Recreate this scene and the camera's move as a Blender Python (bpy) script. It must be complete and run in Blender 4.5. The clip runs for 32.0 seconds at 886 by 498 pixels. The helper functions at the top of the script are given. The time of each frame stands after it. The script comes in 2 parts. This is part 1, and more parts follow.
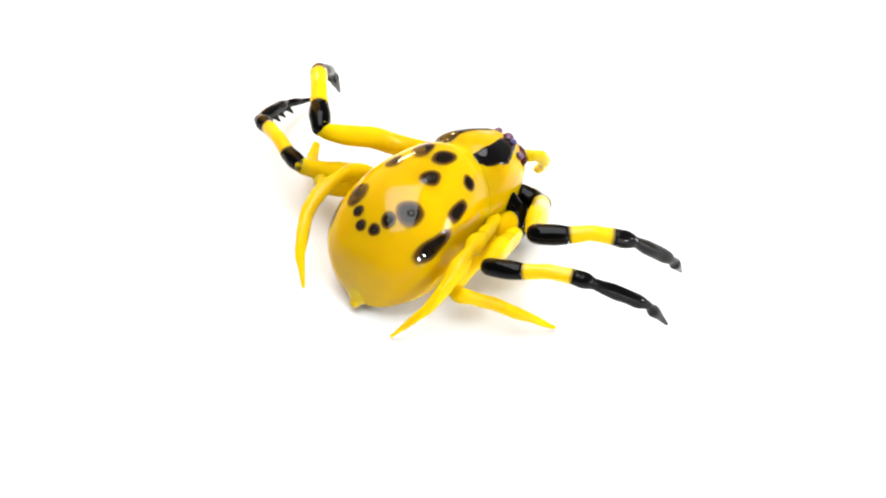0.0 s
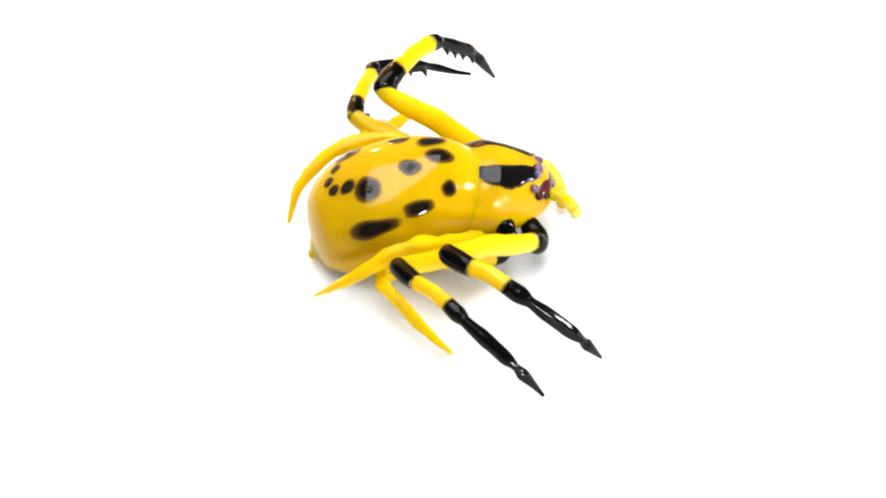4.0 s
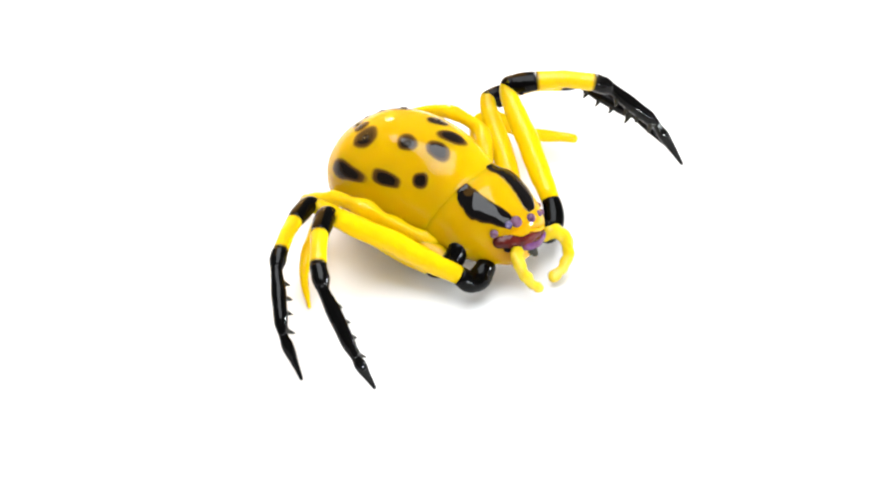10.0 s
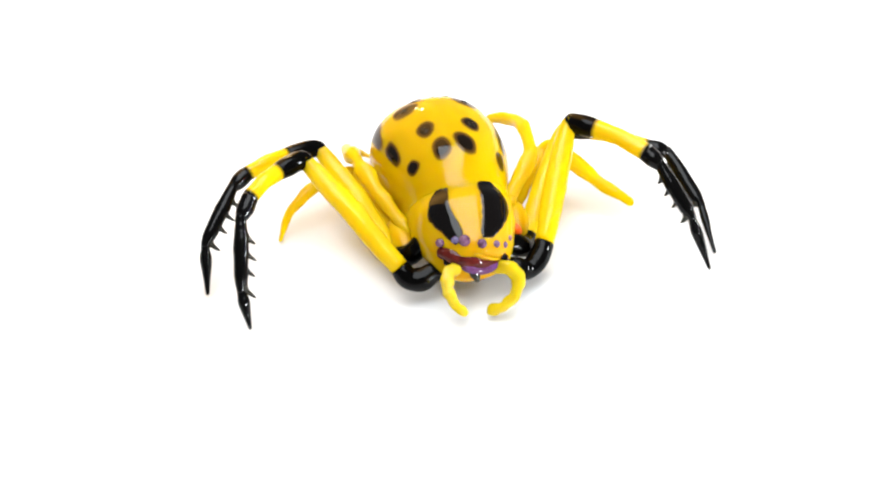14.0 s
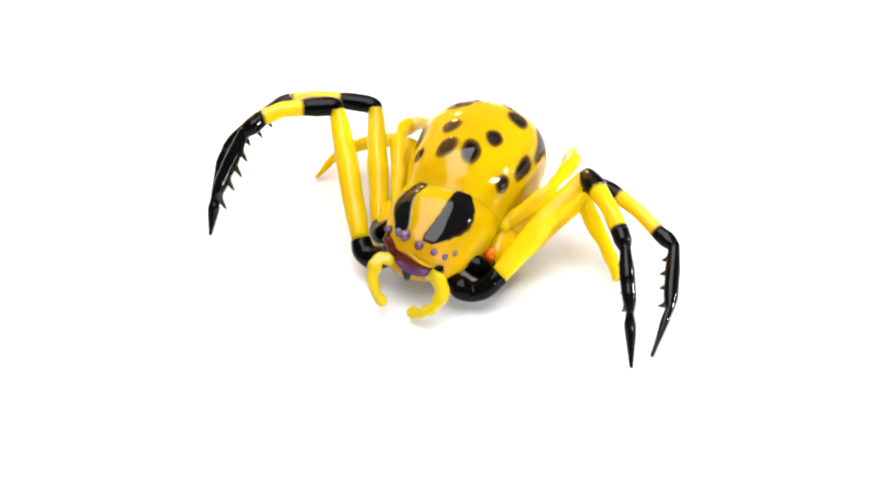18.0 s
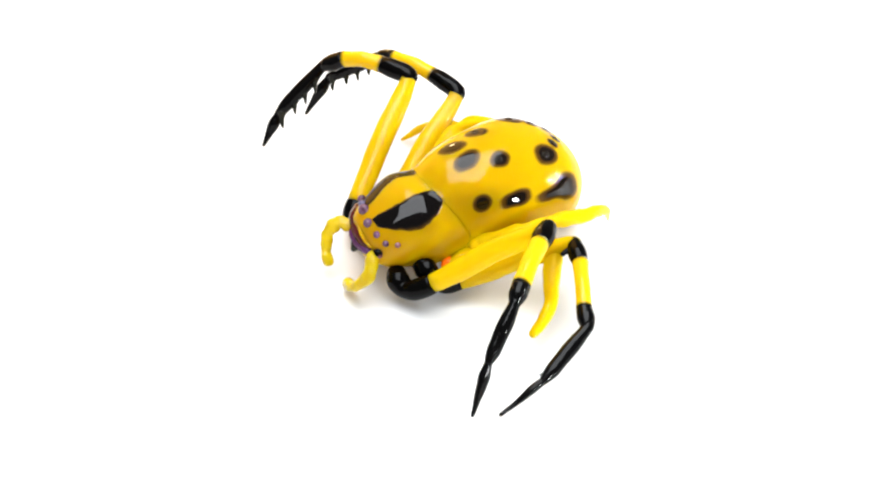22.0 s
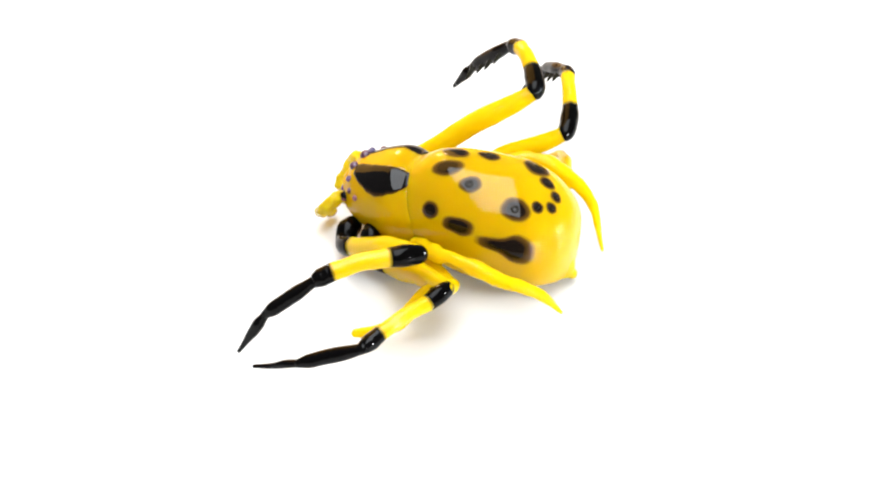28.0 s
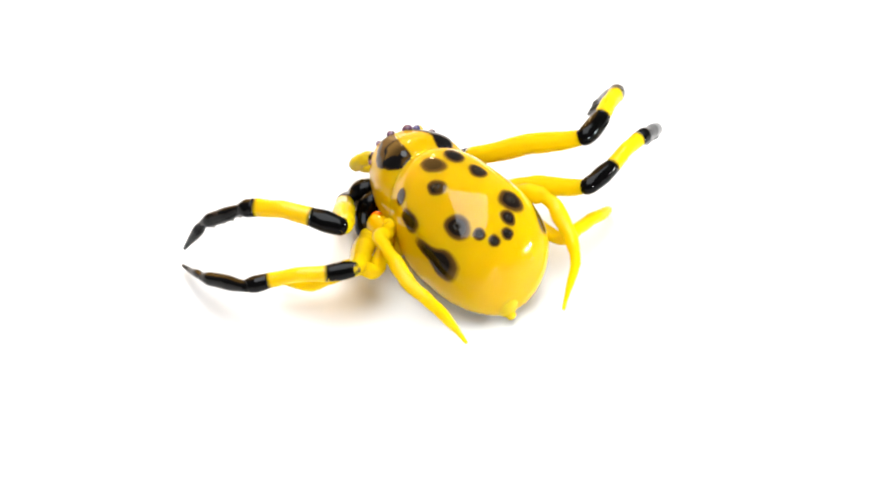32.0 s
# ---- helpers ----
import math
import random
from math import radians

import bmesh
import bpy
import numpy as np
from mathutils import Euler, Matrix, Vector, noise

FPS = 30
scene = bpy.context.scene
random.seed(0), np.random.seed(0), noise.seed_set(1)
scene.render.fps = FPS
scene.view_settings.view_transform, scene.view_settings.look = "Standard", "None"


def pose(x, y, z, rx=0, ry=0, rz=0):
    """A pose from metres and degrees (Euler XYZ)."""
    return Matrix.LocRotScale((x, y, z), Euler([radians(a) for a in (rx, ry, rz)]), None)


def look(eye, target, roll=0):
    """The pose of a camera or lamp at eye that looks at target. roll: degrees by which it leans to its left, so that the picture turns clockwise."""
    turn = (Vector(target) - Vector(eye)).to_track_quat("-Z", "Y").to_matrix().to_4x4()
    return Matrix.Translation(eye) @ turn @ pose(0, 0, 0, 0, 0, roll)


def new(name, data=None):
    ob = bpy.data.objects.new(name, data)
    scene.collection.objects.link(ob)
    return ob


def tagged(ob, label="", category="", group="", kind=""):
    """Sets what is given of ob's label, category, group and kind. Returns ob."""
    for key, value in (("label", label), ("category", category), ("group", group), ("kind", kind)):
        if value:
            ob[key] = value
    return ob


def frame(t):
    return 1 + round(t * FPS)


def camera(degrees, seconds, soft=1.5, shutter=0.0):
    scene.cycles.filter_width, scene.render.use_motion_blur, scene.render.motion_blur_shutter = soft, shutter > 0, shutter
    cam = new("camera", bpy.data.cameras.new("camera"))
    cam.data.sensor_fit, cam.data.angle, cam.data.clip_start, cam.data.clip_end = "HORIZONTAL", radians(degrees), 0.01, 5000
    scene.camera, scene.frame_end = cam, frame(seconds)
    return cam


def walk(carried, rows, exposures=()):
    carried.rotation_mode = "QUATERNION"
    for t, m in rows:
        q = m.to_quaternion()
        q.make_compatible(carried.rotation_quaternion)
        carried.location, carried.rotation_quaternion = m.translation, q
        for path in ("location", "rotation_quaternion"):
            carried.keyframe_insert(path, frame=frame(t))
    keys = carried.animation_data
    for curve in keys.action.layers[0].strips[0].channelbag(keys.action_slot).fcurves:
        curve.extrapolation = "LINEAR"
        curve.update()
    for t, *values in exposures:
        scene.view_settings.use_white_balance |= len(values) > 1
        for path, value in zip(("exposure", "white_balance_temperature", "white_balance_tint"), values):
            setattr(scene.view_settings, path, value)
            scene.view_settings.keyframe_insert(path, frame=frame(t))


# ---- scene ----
# A lampworked glass spider turns slowly on a white sheet in front of a camera that stands still.
MM = 0.001
cam = camera(15.72, 32.0, soft=2.15)
AIM = Matrix.Rotation(radians(0.13), 3, "Z") @ Vector((0, math.cos(radians(40.515)), -math.sin(radians(40.515))))
EYE = Vector((0.0, -0.400, 0.3404))
PATH = [(0.0, look(EYE, EYE + AIM, -1.09)), (32.0, look(EYE, EYE + AIM, -1.09))]
walk(cam, PATH)

# ---- light ----
world = bpy.data.worlds.new("studio")
world.use_nodes = True
world.node_tree.nodes["Background"].inputs["Color"].default_value = (0.92, 0.97, 1.0, 1)
world.node_tree.nodes["Background"].inputs["Strength"].default_value = 0.30
scene.world = world


def area_lamp(name, eye, target, sx, sy, watts, colour=(1, 1, 1), roll=0):
    data = bpy.data.lights.new(name, "AREA")
    data.shape, data.size, data.size_y, data.energy, data.color = "RECTANGLE", sx, sy, watts, colour
    ob = new(name, data)
    ob.matrix_world = look(eye, target, roll)
    return ob


# the diffuser panel overhead, and two pairs of small bright lamps low in front
area_lamp("panel", (-0.018, 0.0, 0.47), (-0.018, 0.0, 0.0), 0.38, 0.57, 6.1, (0.95, 0.99, 1.03))
for az, el in ((88, 13), (99, 14), (138, 10), (150, 9)):
    a, e = radians(az), radians(el)
    area_lamp("led", Vector((math.sin(a) * math.cos(e), math.cos(a) * math.cos(e), math.sin(e))) * 0.34 + Vector((0, 0, 0.01)), (0, 0, 0.01), 0.018, 0.016, 0.62, (0.93, 0.97, 1.0))
# a warm shaded lamp behind, whose brown reflection runs over the dark spots
area_lamp("warm_lamp", (-0.21, 0.44, 0.315), (0, 0, 0.17), 0.44, 0.60, 2.6, (1.0, 0.50, 0.06))
area_lamp("warm_bulb", (-0.10, 0.43, 0.135), (0, 0, 0.01), 0.030, 0.035, 0.25, (1.0, 0.72, 0.38))


# ---- materials ----
def material(name, colour, rough, ior=1.33, vary=0.06, scale=400.0, bump=0.0, subsurface=0.0, radius=(1, 0.5, 0.1), other=None, glow=0.0, glow_colour=(0.9, 0.5, 0.01), clear=0.0):
    m = bpy.data.materials.new(name)
    m.use_nodes = True
    nt = m.node_tree
    p = nt.nodes["Principled BSDF"]
    p.inputs["Roughness"].default_value = 0.6
    p.inputs["Specular IOR Level"].default_value = 0.0
    gloss = nt.nodes.new("ShaderNodeBsdfGlossy")
    gloss.inputs["Roughness"].default_value = rough
    fres = nt.nodes.new("ShaderNodeFresnel")
    fres.inputs["IOR"].default_value = ior
    mix = nt.nodes.new("ShaderNodeMixShader")
    nt.links.new(fres.outputs[0], mix.inputs[0])
    under = p
    if glow:  # light that passes through the clear coloured glass
        through_light = nt.nodes.new("ShaderNodeBsdfTranslucent")
        through_light.inputs["Color"].default_value = (*glow_colour, 1)
        under = nt.nodes.new("ShaderNodeMixShader")
        under.inputs[0].default_value = glow
        nt.links.new(p.outputs[0], under.inputs[1])
        nt.links.new(through_light.outputs[0], under.inputs[2])
    if clear:  # and light that runs straight through it, which tints its shadow
        window = nt.nodes.new("ShaderNodeBsdfTransparent")
        window.inputs["Color"].default_value = (1.0, 0.88, 0.12, 1)
        milky = under
        under = nt.nodes.new("ShaderNodeMixShader")
        under.inputs[0].default_value = clear
        nt.links.new(milky.outputs[0], under.inputs[1])
        nt.links.new(window.outputs[0], under.inputs[2])
    nt.links.new(under.outputs[0], mix.inputs[1])
    nt.links.new(gloss.outputs[0], mix.inputs[2])
    nt.links.new(mix.outputs[0], nt.nodes["Material Output"].inputs["Surface"])
    tc = nt.nodes.new("ShaderNodeTexCoord")
    n1 = nt.nodes.new("ShaderNodeTexNoise")
    n1.inputs["Scale"].default_value, n1.inputs["Detail"].default_value = scale, 3.0
    nt.links.new(tc.outputs["Object"], n1.inputs["Vector"])
    ramp = nt.nodes.new("ShaderNodeValToRGB")
    lo = [max(0, c * (1 - vary)) for c in colour]
    hi = [min(1, c * (1 + vary)) for c in (other or colour)]
    ramp.color_ramp.elements[0].position, ramp.color_ramp.elements[1].position = 0.3, 0.7
    ramp.color_ramp.elements[0].color, ramp.color_ramp.elements[1].color = (*lo, 1), (*hi, 1)
    nt.links.new(n1.outputs["Fac"], ramp.inputs["Fac"])
    nt.links.new(ramp.outputs["Color"], p.inputs["Base Color"])
    if bump:
        n2 = nt.nodes.new("ShaderNodeTexNoise")
        n2.inputs["Scale"].default_value, n2.inputs["Detail"].default_value = scale * 1.7, 1.0
        nt.links.new(tc.outputs["Object"], n2.inputs["Vector"])
        b = nt.nodes.new("ShaderNodeBump")
        b.inputs["Strength"].default_value, b.inputs["Distance"].default_value = bump, 0.0002
        nt.links.new(n2.outputs["Fac"], b.inputs["Height"])
        nt.links.new(b.outputs["Normal"], p.inputs["Normal"])
        nt.links.new(b.outputs["Normal"], gloss.inputs["Normal"])
    if subsurface:
        p.inputs["Subsurface Weight"].default_value = subsurface
        p.inputs["Subsurface Radius"].default_value = radius
        p.inputs["Subsurface Scale"].default_value = 0.001
    return m


AMBER = (0.358, 0.208, 0.0003)
CLEAR_AMBER = (0.368, 0.214, 0.0003)
amber_glass = material("amber_glass", CLEAR_AMBER, 0.015, ior=1.31, vary=0.05, scale=150, bump=0.06, subsurface=1.0, radius=(3.6, 2.3, 0.25))
lemon_glass = material("lemon_glass", (0.68, 0.455, 0.002), 0.03, ior=1.28, vary=0.05, scale=300, bump=0.05, subsurface=1.0, radius=(1.5, 1.4, 0.7), glow=0.32, glow_colour=(1.0, 0.78, 0.003), clear=0.2)
straw_glass = material("straw_glass", (0.56, 0.43, 0.008), 0.03, ior=1.4, vary=0.08, scale=700, bump=0.25, subsurface=1.0, radius=(1.5, 1.4, 0.7), glow=0.25, glow_colour=(1.0, 0.7, 0.01), clear=0.3)
black_glass = material("black_glass", (0.0006, 0.0005, 0.0005), 0.02, ior=1.21, vary=0.2, scale=600, bump=0.2)
ink_glass = material("ink_glass", (0.0008, 0.0007, 0.0007), 0.02, ior=1.26, vary=0.2, scale=700, bump=0.2)
bubble_glass = material("bubble_glass", (0.004, 0.003, 0.001), 0.02, vary=0.3, scale=900)
orange_glass = material("orange_glass", (0.70, 0.11, 0.003), 0.06, vary=0.1, scale=500, subsurface=0.6)
violet_glass = material("violet_glass", (0.03, 0.007, 0.016), 0.03, ior=1.5, scale=1100, bump=1.0, other=(0.12, 0.055, 0.10))
lilac_glass = material("lilac_glass", (0.10, 0.036, 0.15), 0.03, ior=1.4, scale=420, bump=0.6, other=(0.05, 0.007, 0.011))
plum_glass = material("plum_glass", (0.07, 0.016, 0.014), 0.03, ior=1.5, scale=1300, bump=1.0, other=(0.20, 0.09, 0.09))
blue_glass = material("blue_glass", (0.035, 0.03, 0.09), 0.03, ior=1.5, scale=1100, bump=0.9, other=(0.16, 0.13, 0.22))
maroon_glass = material("maroon_glass", (0.055, 0.006, 0.004), 0.04, vary=0.4, scale=600, bump=0.9)
smoke_glass = material("smoke_glass", (0.014, 0.0135, 0.010), 0.06, vary=0.3, scale=900)
green_glass = material("green_glass", (0.46, 0.29, 0.002), 0.06, subsurface=0.8, other=(0.42, 0.34, 0.01), vary=0.1, scale=300, glow=0.12, glow_colour=(0.8, 0.5, 0.01))
white_sheet = material("white_sheet", (0.62, 0.62, 0.62), 0.45, vary=0.01, scale=60, bump=0.02)

table_wood = material("table_wood", (0.56, 0.27, 0.07), 0.3, vary=0.2, scale=30, bump=0.2, other=(0.60, 0.31, 0.09))


def spot_material(name, core, rim, body, stops=(0.68, 0.85), soft=0.0, bump=0.04):
    """Dark glass melted into the body glass: the pigment thins out towards the edge of the spot."""
    m = material(name, core, 0.015, ior=1.34, bump=bump, scale=260)
    nt = m.node_tree
    p = nt.nodes["Principled BSDF"]
    at = nt.nodes.new("ShaderNodeAttribute")
    at.attribute_name = "pigment"
    tc = nt.nodes.new("ShaderNodeTexCoord")
    n = nt.nodes.new("ShaderNodeTexNoise")
    n.inputs["Scale"].default_value = 900.0
    nt.links.new(tc.outputs["Object"], n.inputs["Vector"])
    add = nt.nodes.new("ShaderNodeMath")
    add.operation = "MULTIPLY_ADD"
    nt.links.new(n.outputs["Fac"], add.inputs[0])
    add.inputs[1].default_value = 0.07
    nt.links.new(at.outputs["Fac"], add.inputs[2])
    r = nt.nodes.new("ShaderNodeValToRGB")
    e = r.color_ramp.elements
    e[0].position, e[0].color = 0.0, (*core, 1)
    e[1].position, e[1].color = 1.02, (*body, 1)
    e[1].position = 1.0
    for pos, col in zip(stops, (core, rim)):
        x = e.new(pos)
        x.color = (*col, 1)
    nt.links.new(add.outputs[0], r.inputs["Fac"])
    nt.links.new(r.outputs["Color"], p.inputs["Base Color"])
    p.inputs["Subsurface Weight"].default_value = soft
    p.inputs["Subsurface Radius"].default_value = (1.5, 1.4, 0.7)
    p.inputs["Subsurface Scale"].default_value = 0.002
    return m


spot_glass = spot_material("spot_glass", (0.004, 0.002, 0.001), (0.06, 0.028, 0.003), AMBER, (0.52, 0.80))
stripe_glass = spot_material("stripe_glass", (0.0015, 0.001, 0.001), (0.03, 0.014, 0.002), AMBER, (0.78, 0.93), bump=0.12)

band_glass = spot_material("band_glass", (0.004, 0.003, 0.001), (0.20, 0.135, 0.002), (0.49, 0.30, 0.002), (0.12, 0.55), 1.0)


# the head: amber that turns reddish brown towards the face, where dark red glass lies underneath
head_glass = material("head_glass", CLEAR_AMBER, 0.015, ior=1.31, vary=0.05, scale=150, bump=0.06, subsurface=1.0, radius=(3.6, 2.3, 0.25))
hn = head_glass.node_tree
h_tc = hn.nodes.new("ShaderNodeTexCoord")
h_sep = hn.nodes.new("ShaderNodeSeparateXYZ")
hn.links.new(h_tc.outputs["Object"], h_sep.inputs[0])
h_map = hn.nodes.new("ShaderNodeMapRange")
h_map.inputs["From Min"].default_value, h_map.inputs["From Max"].default_value = 0.0105, 0.0180
hn.links.new(h_sep.outputs["X"], h_map.inputs["Value"])
h_mix = hn.nodes.new("ShaderNodeMix")
h_mix.data_type = "RGBA"
h_p = hn.nodes["Principled BSDF"]
hn.links.new(h_p.inputs["Base Color"].links[0].from_socket, h_mix.inputs[6])
h_mix.inputs[7].default_value = (0.37, 0.175, 0.001, 1)
hn.links.new(h_map.outputs["Result"], h_mix.inputs[0])
hn.links.new(h_mix.outputs[2], h_p.inputs["Base Color"])


# ---- mesh helpers ----
from mathutils.bvhtree import BVHTree


def link_mesh(name, bm, mat, parent=None, label="", smooth=True):
    me = bpy.data.meshes.new(name)
    bmesh.ops.recalc_face_normals(bm, faces=bm.faces)
    bm.to_mesh(me)
    bm.free()
    me.polygons.foreach_set("use_smooth", [smooth] * len(me.polygons))
    me.materials.append(mat)
    ob = new(name, me)
    if parent is not None:
        ob.parent = parent
    if label:
        ob["label"] = label
    return ob


def part(name, bm, mat, parent, label=""):
    return link_mesh(name, bm, mat, parent, label)


def spline(pts, n):
    """Catmull-Rom through rows of numbers; returns n + 1 rows, evenly in the parameter."""
    P = np.array(pts, float)
    P = np.vstack([2 * P[0] - P[1], P, 2 * P[-1] - P[-2]])
    out = []
    m = len(P) - 3
    for k in range(n + 1):
        u = k * m / n
        i = min(int(u), m - 1)
        f = u - i
        a, b, c, d = P[i:i + 4]
        out.append(0.5 * (2 * b + (c - a) * f + (2 * a - 5 * b + 4 * c - d) * f * f + (3 * b - a - 3 * c + d) * f ** 3))
    return np.array(out)


def tube(rows, seg=18, round_start=True, round_end=True, wobble=0.0, seed=0, blend=0.0, lump=0.42):
    """A closed tube along rows of x, y, z, radius in mm, with rounded or flat ends. blend: the length (mm) over which the
    colour of the neighbouring bands runs into this one; lump: lumps per mm that wobble makes."""
    rows = np.array(rows, float)
    pts = [Vector(r[:3]) for r in rows]
    rad = [max(0.02, r[3]) for r in rows]
    tang = []
    for i in range(len(pts)):
        a, b = pts[max(0, i - 1)], pts[min(len(pts) - 1, i + 1)]
        tang.append((b - a).normalized())
    rings = []
    if round_start:
        for k in (5, 4, 3, 2, 1):
            a = k / 5 * math.pi / 2 * 0.98
            rings.append((pts[0] - tang[0] * rad[0] * math.sin(a), tang[0], rad[0] * math.cos(a)))
    rings += list(zip(pts, tang, rad))
    if round_end:
        for k in (1, 2, 3, 4, 5):
            a = k / 5 * math.pi / 2 * 0.98
            rings.append((pts[-1] + tang[-1] * rad[-1] * math.sin(a), tang[-1], rad[-1] * math.cos(a)))
    bm = bmesh.new()
    lay = bm.verts.layers.float.new("pigment") if blend else None
    ref = tang[0].orthogonal().normalized()
    loops = []
    run, last = 0.0, rings[0][0]
    for c, t, r in rings:
        run, last = run + (c - last).length, c
        ref = (ref - t * ref.dot(t)).normalized()
        side = t.cross(ref)
        loop = []
        for j in range(seg):
            a = 2 * math.pi * j / seg
            q = r * (1 + wobble * noise.noise(Vector((run * lump + seed * 7.1, math.cos(a) * 0.8, math.sin(a) * 0.8))))
            loop.append(bm.verts.new((c + (ref * math.cos(a) + side * math.sin(a)) * q) * MM))
        if lay:
            for v in loop:
                v[lay] = min(1.0, min((c - pts[0]).length, (c - pts[-1]).length) / blend)
        loops.append(loop)
    for A, B in zip(loops, loops[1:]):
        for j in range(seg):
            bm.faces.new((A[j], A[(j + 1) % seg], B[(j + 1) % seg], B[j]))
    bm.faces.new(loops[0][::-1])
    bm.faces.new(loops[-1])
    return bm


def ball(c, r, u=16, v=10):
    bm = bmesh.new()
    bmesh.ops.create_uvsphere(bm, u_segments=u, v_segments=v, radius=1.0)
    r = r if isinstance(r, tuple) else (r, r, r)
    for q in bm.verts:
        q.co = Vector((c[0] + q.co.x * r[0], c[1] + q.co.y * r[1], c[2] + q.co.z * r[2])) * MM
    return bm


def loft(rows, n, seg, power=2.0):
    """A closed body along x. Rows: x, middle y, top, bottom, half width, height of the widest line (mm)."""
    P = spline(rows, n)
    bm = bmesh.new()
    loops = []
    for x, cy, top, bot, w, zm in P:
        loop = []
        for j in range(seg):
            a = 2 * math.pi * j / seg
            ca, sa = math.cos(a), math.sin(a)
            ex = 2.0 / power
            y = cy + max(w, 0.02) * math.copysign(abs(ca) ** ex, ca)
            h = max(top - zm, 0.02) if sa > 0 else max(zm - bot, 0.02)
            loop.append(bm.verts.new(Vector((x, y, zm + h * math.copysign(abs(sa) ** ex, sa))) * MM))
        loops.append(loop)
    for A, B in zip(loops, loops[1:]):
        for j in range(seg):
            bm.faces.new((A[j], A[(j + 1) % seg], B[(j + 1) % seg], B[j]))
    bm.faces.new(loops[0][::-1])
    bm.faces.new(loops[-1])
    return bm


# ---- the table and the sheet on it ----
def sheet():
    """A sheet of stiff white paper, its edges a little curled."""
    bm = bmesh.new()
    bmesh.ops.create_grid(bm, x_segments=40, y_segments=36, size=1.0)
    for v in bm.verts:
        x, y = v.co.x * 0.150, v.co.y * 0.115 - 0.030
        edge = max(0.0, abs(v.co.x) - 0.8, abs(v.co.y) - 0.8) / 0.2
        v.co = Vector((x, y, 0.0008 * edge * edge))
    down = bmesh.ops.extrude_face_region(bm, geom=bm.faces[:])["geom"]
    for v in down:
        if isinstance(v, bmesh.types.BMVert):
            v.co.z -= 0.0006
    ob = link_mesh("sheet_of_paper", bm, white_sheet)
    return tagged(ob, "smooth matte white sheet of stiff paper lying on a wooden table", "paper")


def table():
    bm = bmesh.new()
    bmesh.ops.create_grid(bm, x_segments=4, y_segments=4, size=0.9)
    down = bmesh.ops.extrude_face_region(bm, geom=bm.faces[:])["geom"]
    for v in bm.verts:
        v.co.z = -0.0007
    for v in down:
        if isinstance(v, bmesh.types.BMVert):
            v.co.z = -0.0307
    ob = link_mesh("ground", bm, table_wood, smooth=False)
    return tagged(ob, "warm brown wooden tabletop under a sheet of white paper", "tabletop", kind="structure")


table()
sheet()

# ---- the spider ----
spider = tagged(new("glass_spider"), "glossy yellow and black blown glass spider resting on a white sheet", "figurine")

ABDOMEN = [
    (-22.55, 1.7, 7.7, 6.2, 0.2, 7.0),
    (-22.2, 1.7, 10.0, 2.6, 3.3, 7.0),
    (-21.2, 1.7, 12.1, 0.3, 6.2, 7.1),
    (-18.8, 1.65, 14.5, -0.6, 8.7, 7.3),
    (-15.7, 1.6, 16.65, -0.9, 10.2, 7.4),
    (-11.7, 1.6, 18.0, -0.9, 10.8, 7.5),
    (-7.7, 1.8, 18.35, -0.9, 10.7, 7.5),
    (-3.6, 1.7, 18.4, -0.7, 9.9, 7.6),
    (-0.6, 1.5, 18.1, 0.0, 8.9, 7.9),
    (2.2, 1.4, 17.25, 0.8, 7.6, 8.3),
    (4.2, 1.4, 15.8, 1.8, 5.8, 8.7),
    (5.6, 1.3, 13.2, 3.6, 3.3, 9.1),
    (6.0, 1.3, 10.8, 7.5, 0.2, 9.4),
]
HEAD = [
    (-3.2, 1.2, 8.8, 4.4, 4.2, 6.2),
    (-1.2, 1.1, 10.6, 2.6, 6.5, 6.4),
    (1.8, 1.0, 12.2, 2.0, 8.1, 6.5),
    (4.8, 0.8, 14.3, 1.8, 8.5, 6.6),
    (7.8, 0.7, 15.2, 1.8, 8.2, 6.7),
    (10.8, 0.5, 14.3, 2.2, 7.3, 6.7),
    (13.3, 0.4, 13.0, 2.8, 6.3, 6.8),
    (15.3, 0.2, 11.9, 3.5, 5.1, 6.8),
    (16.6, 0.0, 10.5, 4.7, 3.7, 6.9),
    (17.3, 0.0, 8.7, 6.4, 0.8, 6.9),
]

abdomen = part("abdomen", loft(ABDOMEN, 110, 96, 2.06), amber_glass, spider, "rounded amber yellow glass abdomen with dark melted spots")
head = part("cephalothorax", loft(HEAD, 84, 80, 2.35), head_glass, spider, "amber yellow glass head and thorax with two black stripes")


def smooth_joint(one, two, reach):
    """Fuses two overlapping bodies: each swells towards the other near the line where they meet, as molten glass does."""
    trees = [tree_of(one), tree_of(two)]
    moved = []
    for ob, other in ((one, trees[1]), (two, trees[0])):
        places = []
        for v in ob.data.vertices:
            near, nor, _, _ = other.find_nearest(v.co)
            d = (v.co - near).dot(nor)
            gap = (v.co - near).length / (reach * MM)
            if gap >= 1:
                places.append(v.co.copy())
                continue
            h = 0.5 * (1 - gap)
            way = (v.normal * (1 - h) + nor * h).normalized()
            amount = reach / 4 * (1 - gap) ** 2 / max(0.4, way.dot(v.normal))
            if d < 0:
                amount *= max(0.0, 1 - gap * 1.5)
            places.append(v.co + way * amount * MM)
        moved.append(places)
    for ob, places in zip((one, two), moved):
        for v, p in zip(ob.data.vertices, places):
            v.co = p
        ob.data.update()


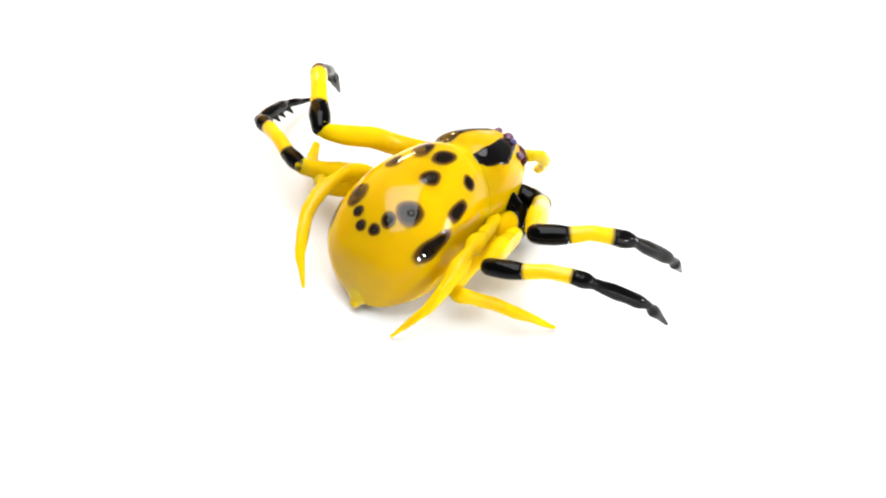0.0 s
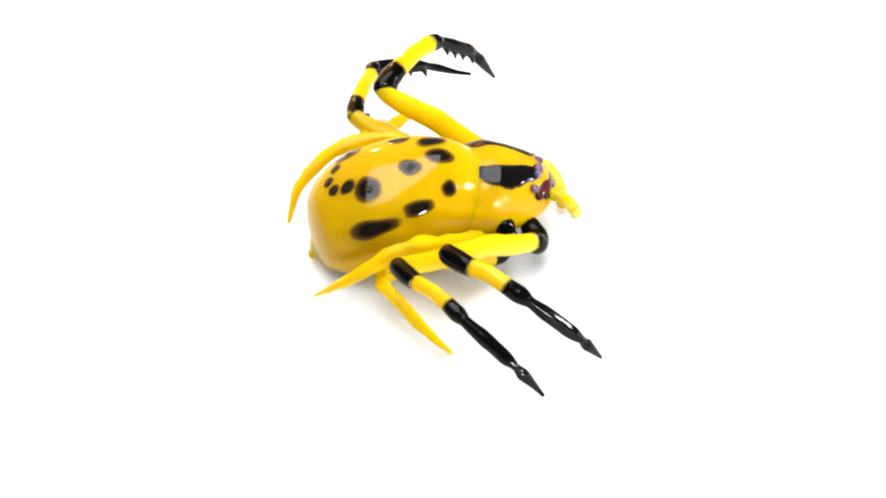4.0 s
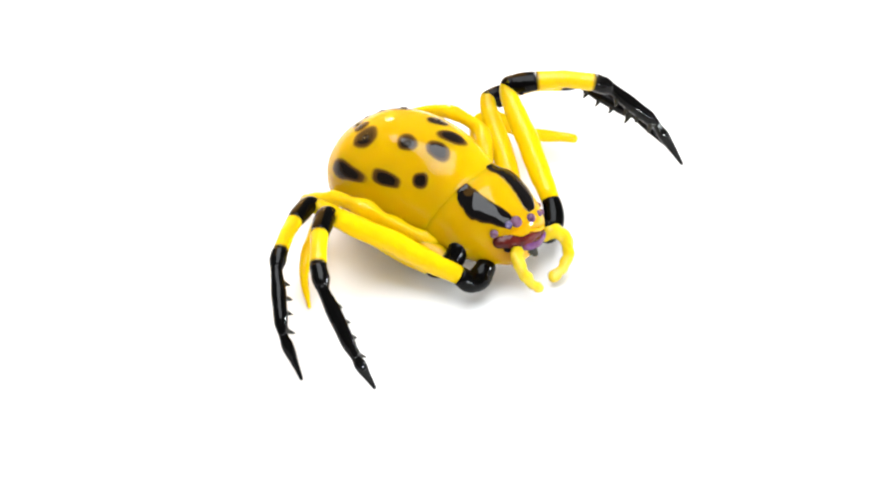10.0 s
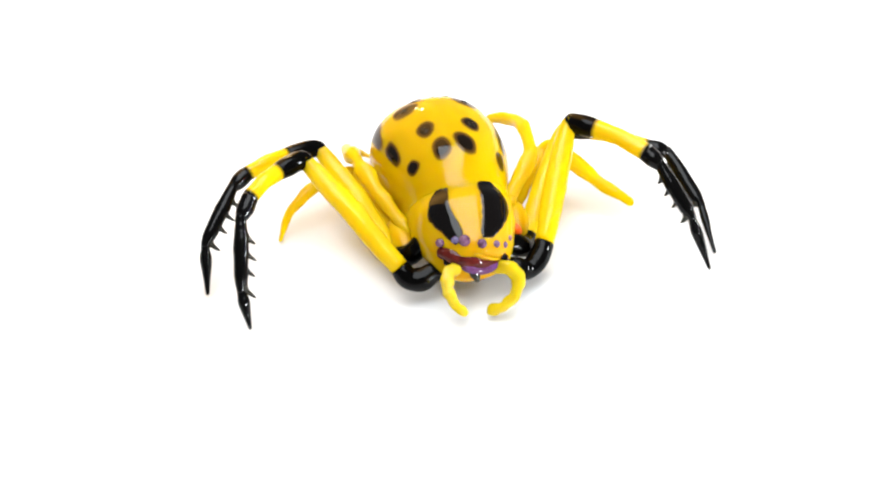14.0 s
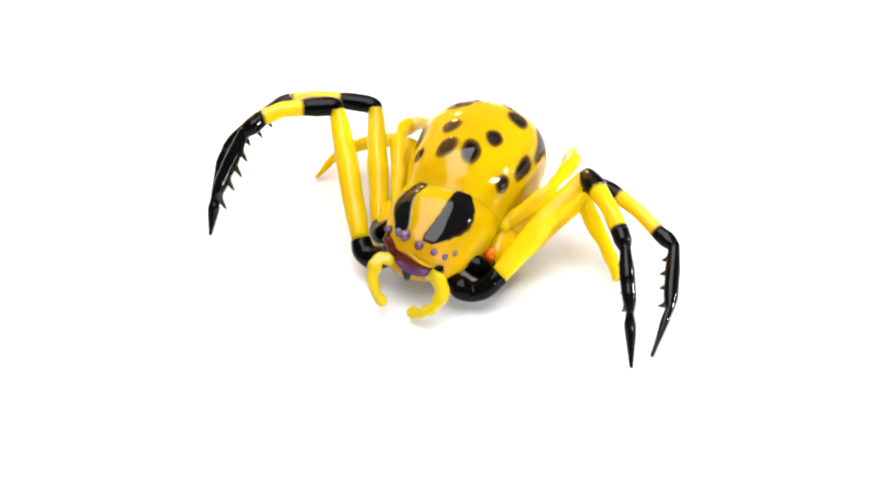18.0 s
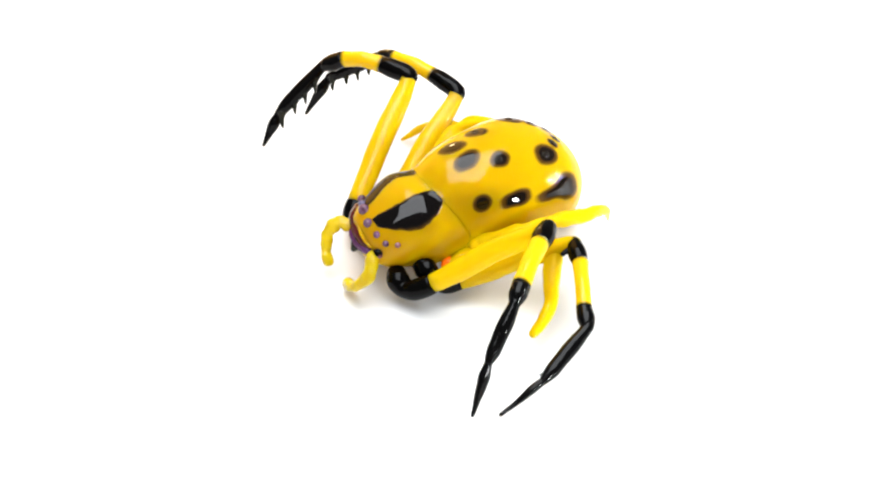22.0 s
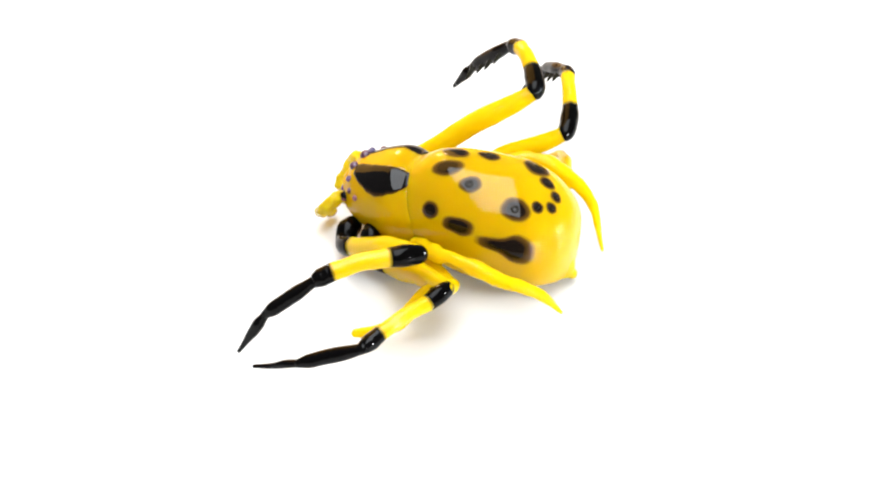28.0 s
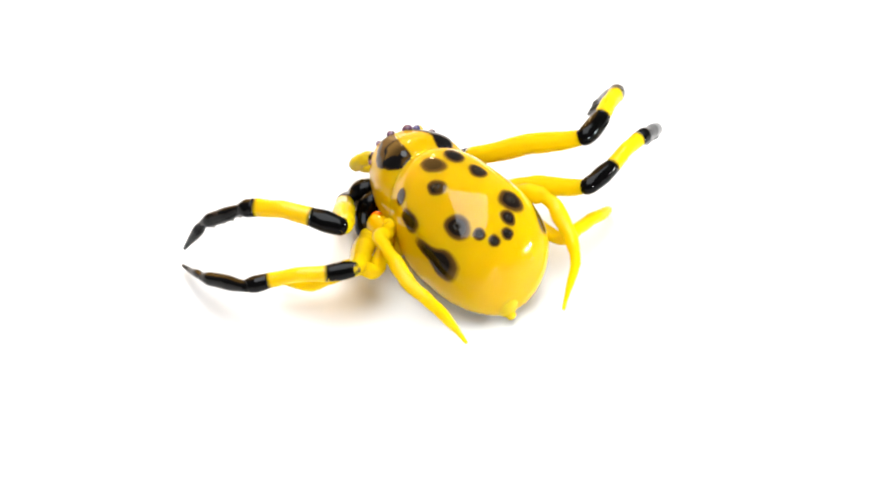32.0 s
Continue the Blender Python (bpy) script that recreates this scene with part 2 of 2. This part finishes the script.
def tree_of(ob):
    from_mesh = bmesh.new()
    from_mesh.from_mesh(ob.data)
    t = BVHTree.FromBMesh(from_mesh)
    from_mesh.free()
    return t


smooth_joint(abdomen, head, 2.4)
SKIN = {"abdomen": tree_of(abdomen), "head": tree_of(head)}


def patch(name, skin, outline, mat, parent, lift=0.05, rings=10, seg=44, label=""):
    """A thin lens of coloured glass on a body. outline(angle) gives a place near the body (mm) on the spot's rim; the
    first value that outline(None) gives is the middle."""
    tree = SKIN[skin]
    mid = Vector(outline(None))
    bm = bmesh.new()
    lay = bm.verts.layers.float.new("pigment")

    def put(p, f):
        near, nor, _, _ = tree.find_nearest(Vector(p) * MM)
        v = bm.verts.new(near + nor * lift * MM * (1 - f ** 4))
        v[lay] = f
        return v
    c = put(mid, 0)
    last = None
    for k in range(1, rings + 1):
        f = k / rings
        loop = []
        for j in range(seg):
            q = Vector(outline(2 * math.pi * j / seg))
            loop.append(put(mid.lerp(q, f), f))
        for j in range(seg):
            if last is None:
                bm.faces.new((c, loop[j], loop[(j + 1) % seg]))
            else:
                bm.faces.new((last[j], loop[j], loop[(j + 1) % seg], last[(j + 1) % seg]))
        last = loop
    for v in last:
        near, nor, _, _ = tree.find_nearest(v.co)
        v.co = near - nor * 0.02 * MM
    return part(name, bm, mat, parent, label)


def spot(c, along, across, yaw=0.0, taper=0.0, seed=0, nub=False):
    """An oval spot on the abdomen: c in mm, half lengths along the body and across it, tapering to the front."""
    near, nor, _, _ = SKIN["abdomen"].find_nearest(Vector(c) * MM)
    u = Vector((1, 0, 0))
    u = (u - nor * u.dot(nor)).normalized()
    v = nor.cross(u)
    ca, sa = math.cos(radians(yaw)), math.sin(radians(yaw))
    u, v = u * ca + v * sa, v * ca - u * sa

    def rim(a):
        if a is None:
            return near / MM
        w = 1 + 0.2 * noise.noise(Vector((math.cos(a) * 0.9 + seed * 3.3, math.sin(a) * 0.7, seed)))
        x, y = math.cos(a) * along, math.copysign(abs(math.sin(a)) ** (0.6 if along > 1.8 * across else 1.0), math.sin(a)) * across * (1 - taper * math.tanh(4 * math.cos(a)))
        return near / MM + (u * x + v * y) * w * 1.32
    ob = patch("spot", "abdomen", rim, spot_glass, abdomen)
    if nub:
        near2, nor2, _, _ = SKIN["abdomen"].find_nearest(near + (u * 0.15 - v * 0.1) * MM)
        size = 1.0 if along > 1.4 else 0.8
        bm = bmesh.new()
        rings = []
        for j in range(20):
            a = 2 * math.pi * j / 20
            way = u * math.cos(a) + v * math.sin(a)
            mid2 = near2 + (way * 0.46 * size + nor2 * -0.07) * MM
            rings.append([bm.verts.new(mid2 + (way * math.cos(2 * math.pi * k / 10) + nor2 * math.sin(2 * math.pi * k / 10)) * 0.25 * size * MM) for k in range(10)])
        for j in range(20):
            A, B = rings[j], rings[(j + 1) % 20]
            for k in range(10):
                bm.faces.new((A[k], A[(k + 1) % 10], B[(k + 1) % 10], B[k]))
        part("bubble", bm, bubble_glass, ob, "small ring-shaped bubble in dark glass")
    return ob


SPOTS = [
    ((-1.5, -0.4, 17.6), 2.2, 1.45, -22, 0, False), ((-1.4, 3.5, 17.7), 2.35, 1.5, 22, 0, False),
    ((-6.7, -1.5, 17.6), 1.7, 1.4, -20, 0, True), ((-6.2, 5.9, 17.4), 1.6, 1.3, 20, 0, True),
    ((-14.3, -2.9, 16.6), 2.05, 2.0, 0, 0, True), ((-14.2, 7.2, 15.4), 2.15, 1.75, 10, 0, True),
    ((-1.5, -5.1, 14.8), 1.2, 1.25, 0, 0, False), ((-0.6, 9.0, 13.2), 1.45, 1.3, 0, 0, False),
    ((-7.0, -7.0, 13.7), 2.3, 1.15, 4, 0.1, False), ((-5.9, 11.0, 12.9), 2.45, 1.25, -4, 0.1, False),
    ((-14.6, -7.4, 12.0), 3.8, 1.3, 2, 0.15, False), ((-14.3, 11.2, 11.0), 4.1, 1.6, -4, 0.38, False),
    ((-17.1, 5.1, 15.2), 0.95, 0.9, 0, 0, True), ((-19.1, 3.5, 14.5), 0.95, 0.9, 0, 0, True),
    ((-19.2, 0.8, 15.0), 1.0, 0.95, 0, 0, True), ((-17.1, -0.6, 16.0), 1.25, 1.1, 0, 0, True),
]
for i, (c, al, ac, yaw, tp, nub) in enumerate(SPOTS):
    spot(c, al, ac, yaw, tp, i + 1, nub)


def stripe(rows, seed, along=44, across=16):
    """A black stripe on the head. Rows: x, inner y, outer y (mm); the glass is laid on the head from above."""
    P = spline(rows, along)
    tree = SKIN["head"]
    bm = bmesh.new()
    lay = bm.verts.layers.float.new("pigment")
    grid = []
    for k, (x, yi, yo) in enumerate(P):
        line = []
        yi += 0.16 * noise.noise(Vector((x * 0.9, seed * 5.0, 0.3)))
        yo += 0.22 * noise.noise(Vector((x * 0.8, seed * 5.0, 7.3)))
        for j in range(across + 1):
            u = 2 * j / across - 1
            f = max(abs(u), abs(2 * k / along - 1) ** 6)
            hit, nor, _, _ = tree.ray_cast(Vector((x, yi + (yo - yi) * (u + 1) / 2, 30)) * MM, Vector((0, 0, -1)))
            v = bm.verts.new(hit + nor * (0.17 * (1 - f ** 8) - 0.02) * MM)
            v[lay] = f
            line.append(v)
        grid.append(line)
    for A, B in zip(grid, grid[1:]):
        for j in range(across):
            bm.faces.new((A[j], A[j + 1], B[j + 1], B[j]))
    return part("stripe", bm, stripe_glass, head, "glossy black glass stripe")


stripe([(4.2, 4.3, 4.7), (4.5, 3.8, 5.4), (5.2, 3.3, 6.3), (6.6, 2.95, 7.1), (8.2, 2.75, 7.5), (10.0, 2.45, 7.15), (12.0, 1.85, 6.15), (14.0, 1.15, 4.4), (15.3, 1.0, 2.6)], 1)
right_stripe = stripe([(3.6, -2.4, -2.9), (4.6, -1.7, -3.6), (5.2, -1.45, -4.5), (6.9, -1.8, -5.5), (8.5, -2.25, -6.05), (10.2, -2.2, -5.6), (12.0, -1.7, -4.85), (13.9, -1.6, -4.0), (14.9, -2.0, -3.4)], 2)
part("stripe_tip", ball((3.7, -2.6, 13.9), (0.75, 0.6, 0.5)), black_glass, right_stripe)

# eyes, face, palps
for c, r in (((14.9, -1.8, 11.9), 0.95), ((15.9, 0.8, 11.4), 0.76), ((13.1, -5.3, 10.9), 0.7), ((14.3, -4.3, 9.3), 1.1),
             ((15.8, 3.2, 10.6), 0.58), ((15.1, 4.7, 9.5), 0.58), ((13.7, 6.0, 9.4), 0.5), ((14.4, -3.2, 12.0), 0.6), ((16.3, 4.6, 7.5), 0.5)):
    tone = blue_glass if r == 0.6 else violet_glass if r > 0.56 else plum_glass
    part("eye", ball((c[0] - 0.08, c[1], c[2] - 0.08), r * 1.03, 22, 14), tone, head, "small bead eye of violet glass")
part("face", tube(spline([(13.8, -5.1, 9.3, 1.0), (14.9, -3.5, 9.2, 1.45), (15.85, -1.0, 8.65, 1.7), (16.1, 1.1, 8.0, 1.45), (15.8, 2.9, 7.6, 1.05), (15.1, 4.3, 7.4, 0.7)], 24), 18, wobble=0.15, seed=8),
     maroon_glass, head, "glossy dark red and violet glass face")
part("mouth_band", tube(spline([(15.9, -3.0, 8.3, 0.6), (16.9, -1.7, 7.8, 0.85), (17.1, 0.3, 7.2, 0.75), (16.9, 2.2, 7.2, 0.8), (16.2, 3.4, 7.3, 0.55)], 20), 16, wobble=0.5, seed=5), lilac_glass, head, "violet glass lip")
part("mouth_corner", ball((16.2, 4.2, 7.8), (0.8, 0.8, 0.7)), black_glass, head)
part("mouth_corner", ball((15.2, -4.6, 8.4), (0.7, 0.8, 0.6)), black_glass, head)
part("fang", tube([(16.6, -0.9, 7.2, 0.95), (17.3, -0.8, 6.5, 0.9), (17.7, -0.7, 5.9, 0.55)]), smoke_glass, head)

part("brow", tube(spline([(14.2, -4.2, 10.3, 0.26), (15.6, -2.6, 10.2, 0.3), (16.7, -0.6, 9.9, 0.34), (17.1, 1.2, 9.3, 0.34), (16.8, 2.6, 8.5, 0.32), (15.8, 4.0, 8.0, 0.3)], 60), 10, wobble=0.9, seed=9), head_glass, head, "lumpy amber glass ridge over the face")

PALPS = (
    [(16.4, 2.9, 6.4, 1.0), (17.6, 4.5, 7.0, 1.05), (18.9, 5.7, 5.6, 0.95), (20.3, 5.1, 3.9, 0.9), (20.9, 3.3, 2.2, 0.8), (20.3, 1.0, 0.9, 0.85)],
    [(16.4, -4.0, 8.1, 0.9), (17.5, -5.5, 8.0, 0.95), (18.9, -6.0, 6.5, 0.92), (20.2, -5.2, 4.0, 0.8), (20.7, -4.0, 2.5, 0.85)],
)
for i, pts in enumerate(PALPS):
    part("palp", tube(spline([(x, y, z, r * 1.12) for x, y, z, r in pts], 44), 18, wobble=0.4, seed=i + 3, lump=0.8), straw_glass, head, "lumpy pale yellow glass palp")

part("spinneret", tube(spline([(-15.5, 2.2, 5.0, 5.6), (-18.2, 2.4, 3.9, 4.8), (-20.2, 2.5, 2.4, 3.2), (-21.6, 2.6, 1.3, 1.7), (-22.2, 2.6, 0.9, 0.9)], 14)), green_glass, spider, "greenish pointed glass tip")
part("joint_bead", ball((6.6, -8.4, 4.4), (1.5, 1.1, 1.2)), orange_glass, spider, "orange glass joint bead")
part("joint_bead", ball((2.6, 9.0, 4.8), (1.7, 1.0, 1.3)), orange_glass, spider, "orange glass joint bead")
part("joint_bead", ball((6.0, 9.5, 4.0), (1.7, 1.3, 1.4)), orange_glass, spider, "orange glass joint bead")


for cy in (-8.6, 10.2):
    part("hip", ball((2.2, cy, 3.8), (5.2, 2.4, 2.5), 28, 16), amber_glass, spider, "amber glass hip where the legs are fused on")


for c, q in (((1.2, -7.9, 6.2), 1.2), ((4.0, -8.0, 5.0), 0.9), ((1.4, 10.2, 6.4), 1.2)):
    part("joint_bead", ball(c, (q * 1.15, q * 0.85, q)), lemon_glass, spider, "rounded yellow glass joint bead")


# ---- legs ----
def long_leg(coxa, base, knee, b, c, bend, d, tip, spines, seed, fem=2.0, sleeve=0.0, slim=1.0, stout=1.0):
    """One drawn glass rod from hip to foot, bent at the knee and cut into its coloured bands. sleeve: how far the yellow
    of the thigh runs past the knee; slim: how thick the foot is;
    stout: how thick the knee and shin are."""
    V = Vector
    base, knee, b, c, bend, d, tip = map(V, (base, knee, b, c, bend, d, tip))
    fem *= 0.95
    inward, outward = (base - knee).normalized(), (b - knee).normalized()
    turn_in, turn_out = knee + inward * 1.7, knee + outward * 1.7
    corner = knee.lerp((turn_in + turn_out) / 2, 0.42)
    start = knee.lerp(b, sleeve) if sleeve else turn_in.lerp(corner, 0.55)
    b = b.lerp(knee, sleeve * 0.9)
    mid = base.lerp(knee, 0.5) + V((0, 0, 0.5))
    thigh = [(*base, fem * 0.86), (*base.lerp(knee, 0.25), fem), (*mid, fem * 1.04), (*base.lerp(knee, 0.78), fem * 0.95), (*turn_in, fem * 0.80)]
    if sleeve:
        thigh += [(*corner, 1.36), (*start, 1.3 * stout)]
        bent = [(*start, 1.28 * stout), (*start.lerp(b, 0.5), 1.5 * stout), (*b, 1.32 * stout)]
    else:
        thigh += [(*start, fem * 0.76)]
        bent = [(*start, fem * 0.77), (*corner, 1.45 * stout), (*turn_out, 1.5 * stout), (*knee.lerp(b, 0.66), 1.52 * stout), (*b, 1.32 * stout)]
    leg = part("leg", tube(spline(thigh, 34), 22, False, wobble=0.07, seed=seed), lemon_glass, spider, "long jointed glass leg banded yellow and black")
    part("coxa", tube(spline([*coxa, (*base, fem * 0.88)], 30), 22, round_end=False, wobble=0.1, seed=seed + 1), black_glass, leg, "black glass hip joint")
    part("knee", tube(spline(bent, 22), 20, True, False, 0.07, seed + 2), black_glass, leg, "black glass knee band")
    sag = b.lerp(c, 0.5) + V((0, 0, 0.55))
    part("shin", tube(spline([(*b, 1.33 * stout), (*b.lerp(sag, 0.6), 1.22 * stout), (*sag, 1.2 * stout), (*sag.lerp(c, 0.5), 1.2 * stout), (*c, 1.27 * stout)], 30), 20, False, False, 0.05, seed + 3, 0.75), band_glass, leg, "yellow glass shin band")
    e = c.lerp(bend, 0.55)
    low = part("lower_leg", tube(spline([(*c, 1.28 * stout), (*c.lerp(e, 0.5), 0.7 + 0.66 * stout), (*e, 1.0 + 0.4 * stout), (*bend.lerp(e, 0.2), 1.12), (*bend, 0.93), (*bend.lerp(d, 0.16), 1.06), (*bend.lerp(d, 0.38), 1.24),
                                         (*bend.lerp(d, 0.62), 1.2), (*bend.lerp(d, 0.84), 1.14), (*d, 0.74)], 54),
               20, False, True, 0.08, seed + 4), ink_glass, leg, "glossy black glass lower leg")
    part("foot", tube(spline([(*d.lerp(tip, -0.03), 0.62), (*d.lerp(tip, 0.14), 0.5 + 0.28 * slim), (*d.lerp(tip, 0.32), slim), (*(d.lerp(tip, 0.66) - V((0, 0, 0.5 - 0.5 * slim))), 0.64 * slim), (*tip, 0.3)], 26), 18, True, True, 0.1, seed + 5),
         ink_glass, leg, "pointed black glass foot")
    if sleeve:
        q = start + V((1.9, 0.2, -0.6)).normalized() * 1.2
        part("spur", tube([(*start, 0.6), (*q, 0.5), (*(q + V((1.2, 0.1, -0.35))), 0.42)], 10), black_glass, leg, "short black glass spur")
    for f, way, ln in spines:
        p = bend.lerp(d, f)
        w = V(way).normalized()
        along = (d - bend).normalized()
        q = p + w * (1.25 + ln) + along * 0.25
        part("spine", tube(spline([(*(p + w * 0.5 - along * 0.3), 0.85), (*(p + w * 1.15), 0.5), (*p.lerp(q, 0.8), 0.3), (*q, 0.13)], 8), 9, wobble=0.3, seed=seed + f * 9), smoke_glass, low, "pointed grey glass spine")
    return leg


SP = lambda way, ln=1.4: [(0.22, way, ln), (0.45, way, ln * 1.15), (0.68, way, ln), (0.97, way, ln * 1.1)]
# right front, right second, left front, left second
long_leg([(12.0, -6.4, 4.0, 1.7), (12.2, -8.2, 3.3, 1.95), (11.7, -10.2, 3.7, 1.85)], (10.4, -11.3, 5.1), (-7.6, -21.8, 16.4), (-5.1, -26.6, 16.7),
         (-1.0, -32.3, 16.2), (1.6, -34.6, 14.4), (9.2, -37.0, 6.4), (12.7, -36.7, 1.3), SP((0.25, 0.75, -0.6)), 11, 1.85, 0.0, 1.0, 1.1)
long_leg([(7.2, -6.8, 6.2, 1.7), (7.0, -8.6, 4.4, 1.75), (5.4, -9.8, 3.1, 1.75)], (3.9, -10.4, 3.0), (-14.4, -17.6, 12.5), (-13.0, -23.2, 13.2),
         (-9.9, -30.7, 13.6), (-8.6, -33.4, 12.6), (-2.7, -39.8, 7.0), (1.6, -40.9, 0.4), SP((0.3, 0.8, -0.5), 1.2), 21, 1.72)
long_leg([(14.3, 6.4, 3.6, 1.7), (14.6, 7.4, 3.3, 1.9), (14.4, 9.2, 2.7, 1.65), (13.3, 11.1, 3.5, 1.8)], (11.5, 12.7, 5.0), (-4.3, 22.0, 15.5), (0.3, 25.7, 16.4),
         (7.5, 31.2, 15.7), (9.8, 32.8, 14.4), (16.7, 35.8, 8.3), (21.0, 37.5, 0.6), SP((-0.3, -0.75, -0.6), 0.75), 31, 1.9, 0.13, 1.0, 1.2)
long_leg([(10.1, 7.7, 4.6, 1.7), (10.0, 8.7, 4.1, 1.85), (9.4, 10.2, 2.8, 1.6), (7.8, 11.2, 1.9, 1.6)], (5.8, 11.6, 1.8), (-8.7, 22.6, 10.5), (-6.8, 27.2, 10.2),
         (-1.9, 34.9, 8.9), (-0.3, 38.0, 8.1), (9.5, 40.3, 4.0), (17.4, 39.8, 0.5), SP((-0.2, -0.85, -0.3), 0.9), 41, 1.85, 0.10, 0.7)


def short_leg(pts, seed):
    return part("leg", tube(spline([(x, y, z, r * 0.81) for x, y, z, r in pts], 36), 16, wobble=0.28, seed=seed), lemon_glass, spider, "short tapered plain yellow glass leg")


short_leg([(4.0, -7.4, 4.4, 1.5), (-2.0, -9.4, 4.6, 1.6), (-8.0, -10.4, 5.0, 1.6), (-15.0, -11.6, 5.0, 1.45), (-14.2, -17.5, 5.0, 1.4), (-11.6, -23.3, 2.8, 1.0), (-8.4, -26.2, -0.3, 0.4)], 51)
short_leg([(2.5, -7.6, 5.6, 1.4), (-4.0, -10.0, 8.0, 1.6), (-8.8, -11.4, 10.0, 1.85), (-10.8, -11.8, 10.4, 1.25), (-14.0, -12.0, 9.6, 1.7), (-20.5, -11.0, 5.7, 1.2), (-24.5, -6.0, -0.3, 0.35)], 52)
short_leg([(4.5, 8.4, 4.4, 1.5), (0.0, 11.6, 5.0, 1.6), (-5.5, 16.6, 6.4, 1.6), (-7.9, 19.0, 7.6, 1.5), (-7.0, 20.6, 8.4, 1.55), (-5.0, 22.2, 7.7, 1.75), (-3.2, 24.5, 5.6, 1.65), (-1.5, 26.5, 3.8, 1.35), (1.4, 28.5, 3.2, 1.25), (4.2, 29.9, 3.1, 0.9)], 53)
short_leg([(2.6, 8.6, 5.6, 1.4), (-1.4, 12.4, 8.0, 1.5), (-4.0, 15.2, 9.8, 1.8), (-6.6, 16.0, 10.5, 1.2), (-10.5, 16.7, 10.2, 1.6), (-15.0, 16.7, 8.9, 1.45), (-20.9, 14.3, 5.6, 1.1), (-23.6, 11.9, 0.7, 0.35)], 54)


# ---- what moves ----
def motions():
    rows = [(k * 0.25, pose(0, 0, 0.001, 0, 0, 54.55 - 9.1357 * k * 0.25)) for k in range(129)]
    walk(spider, rows)


motions()
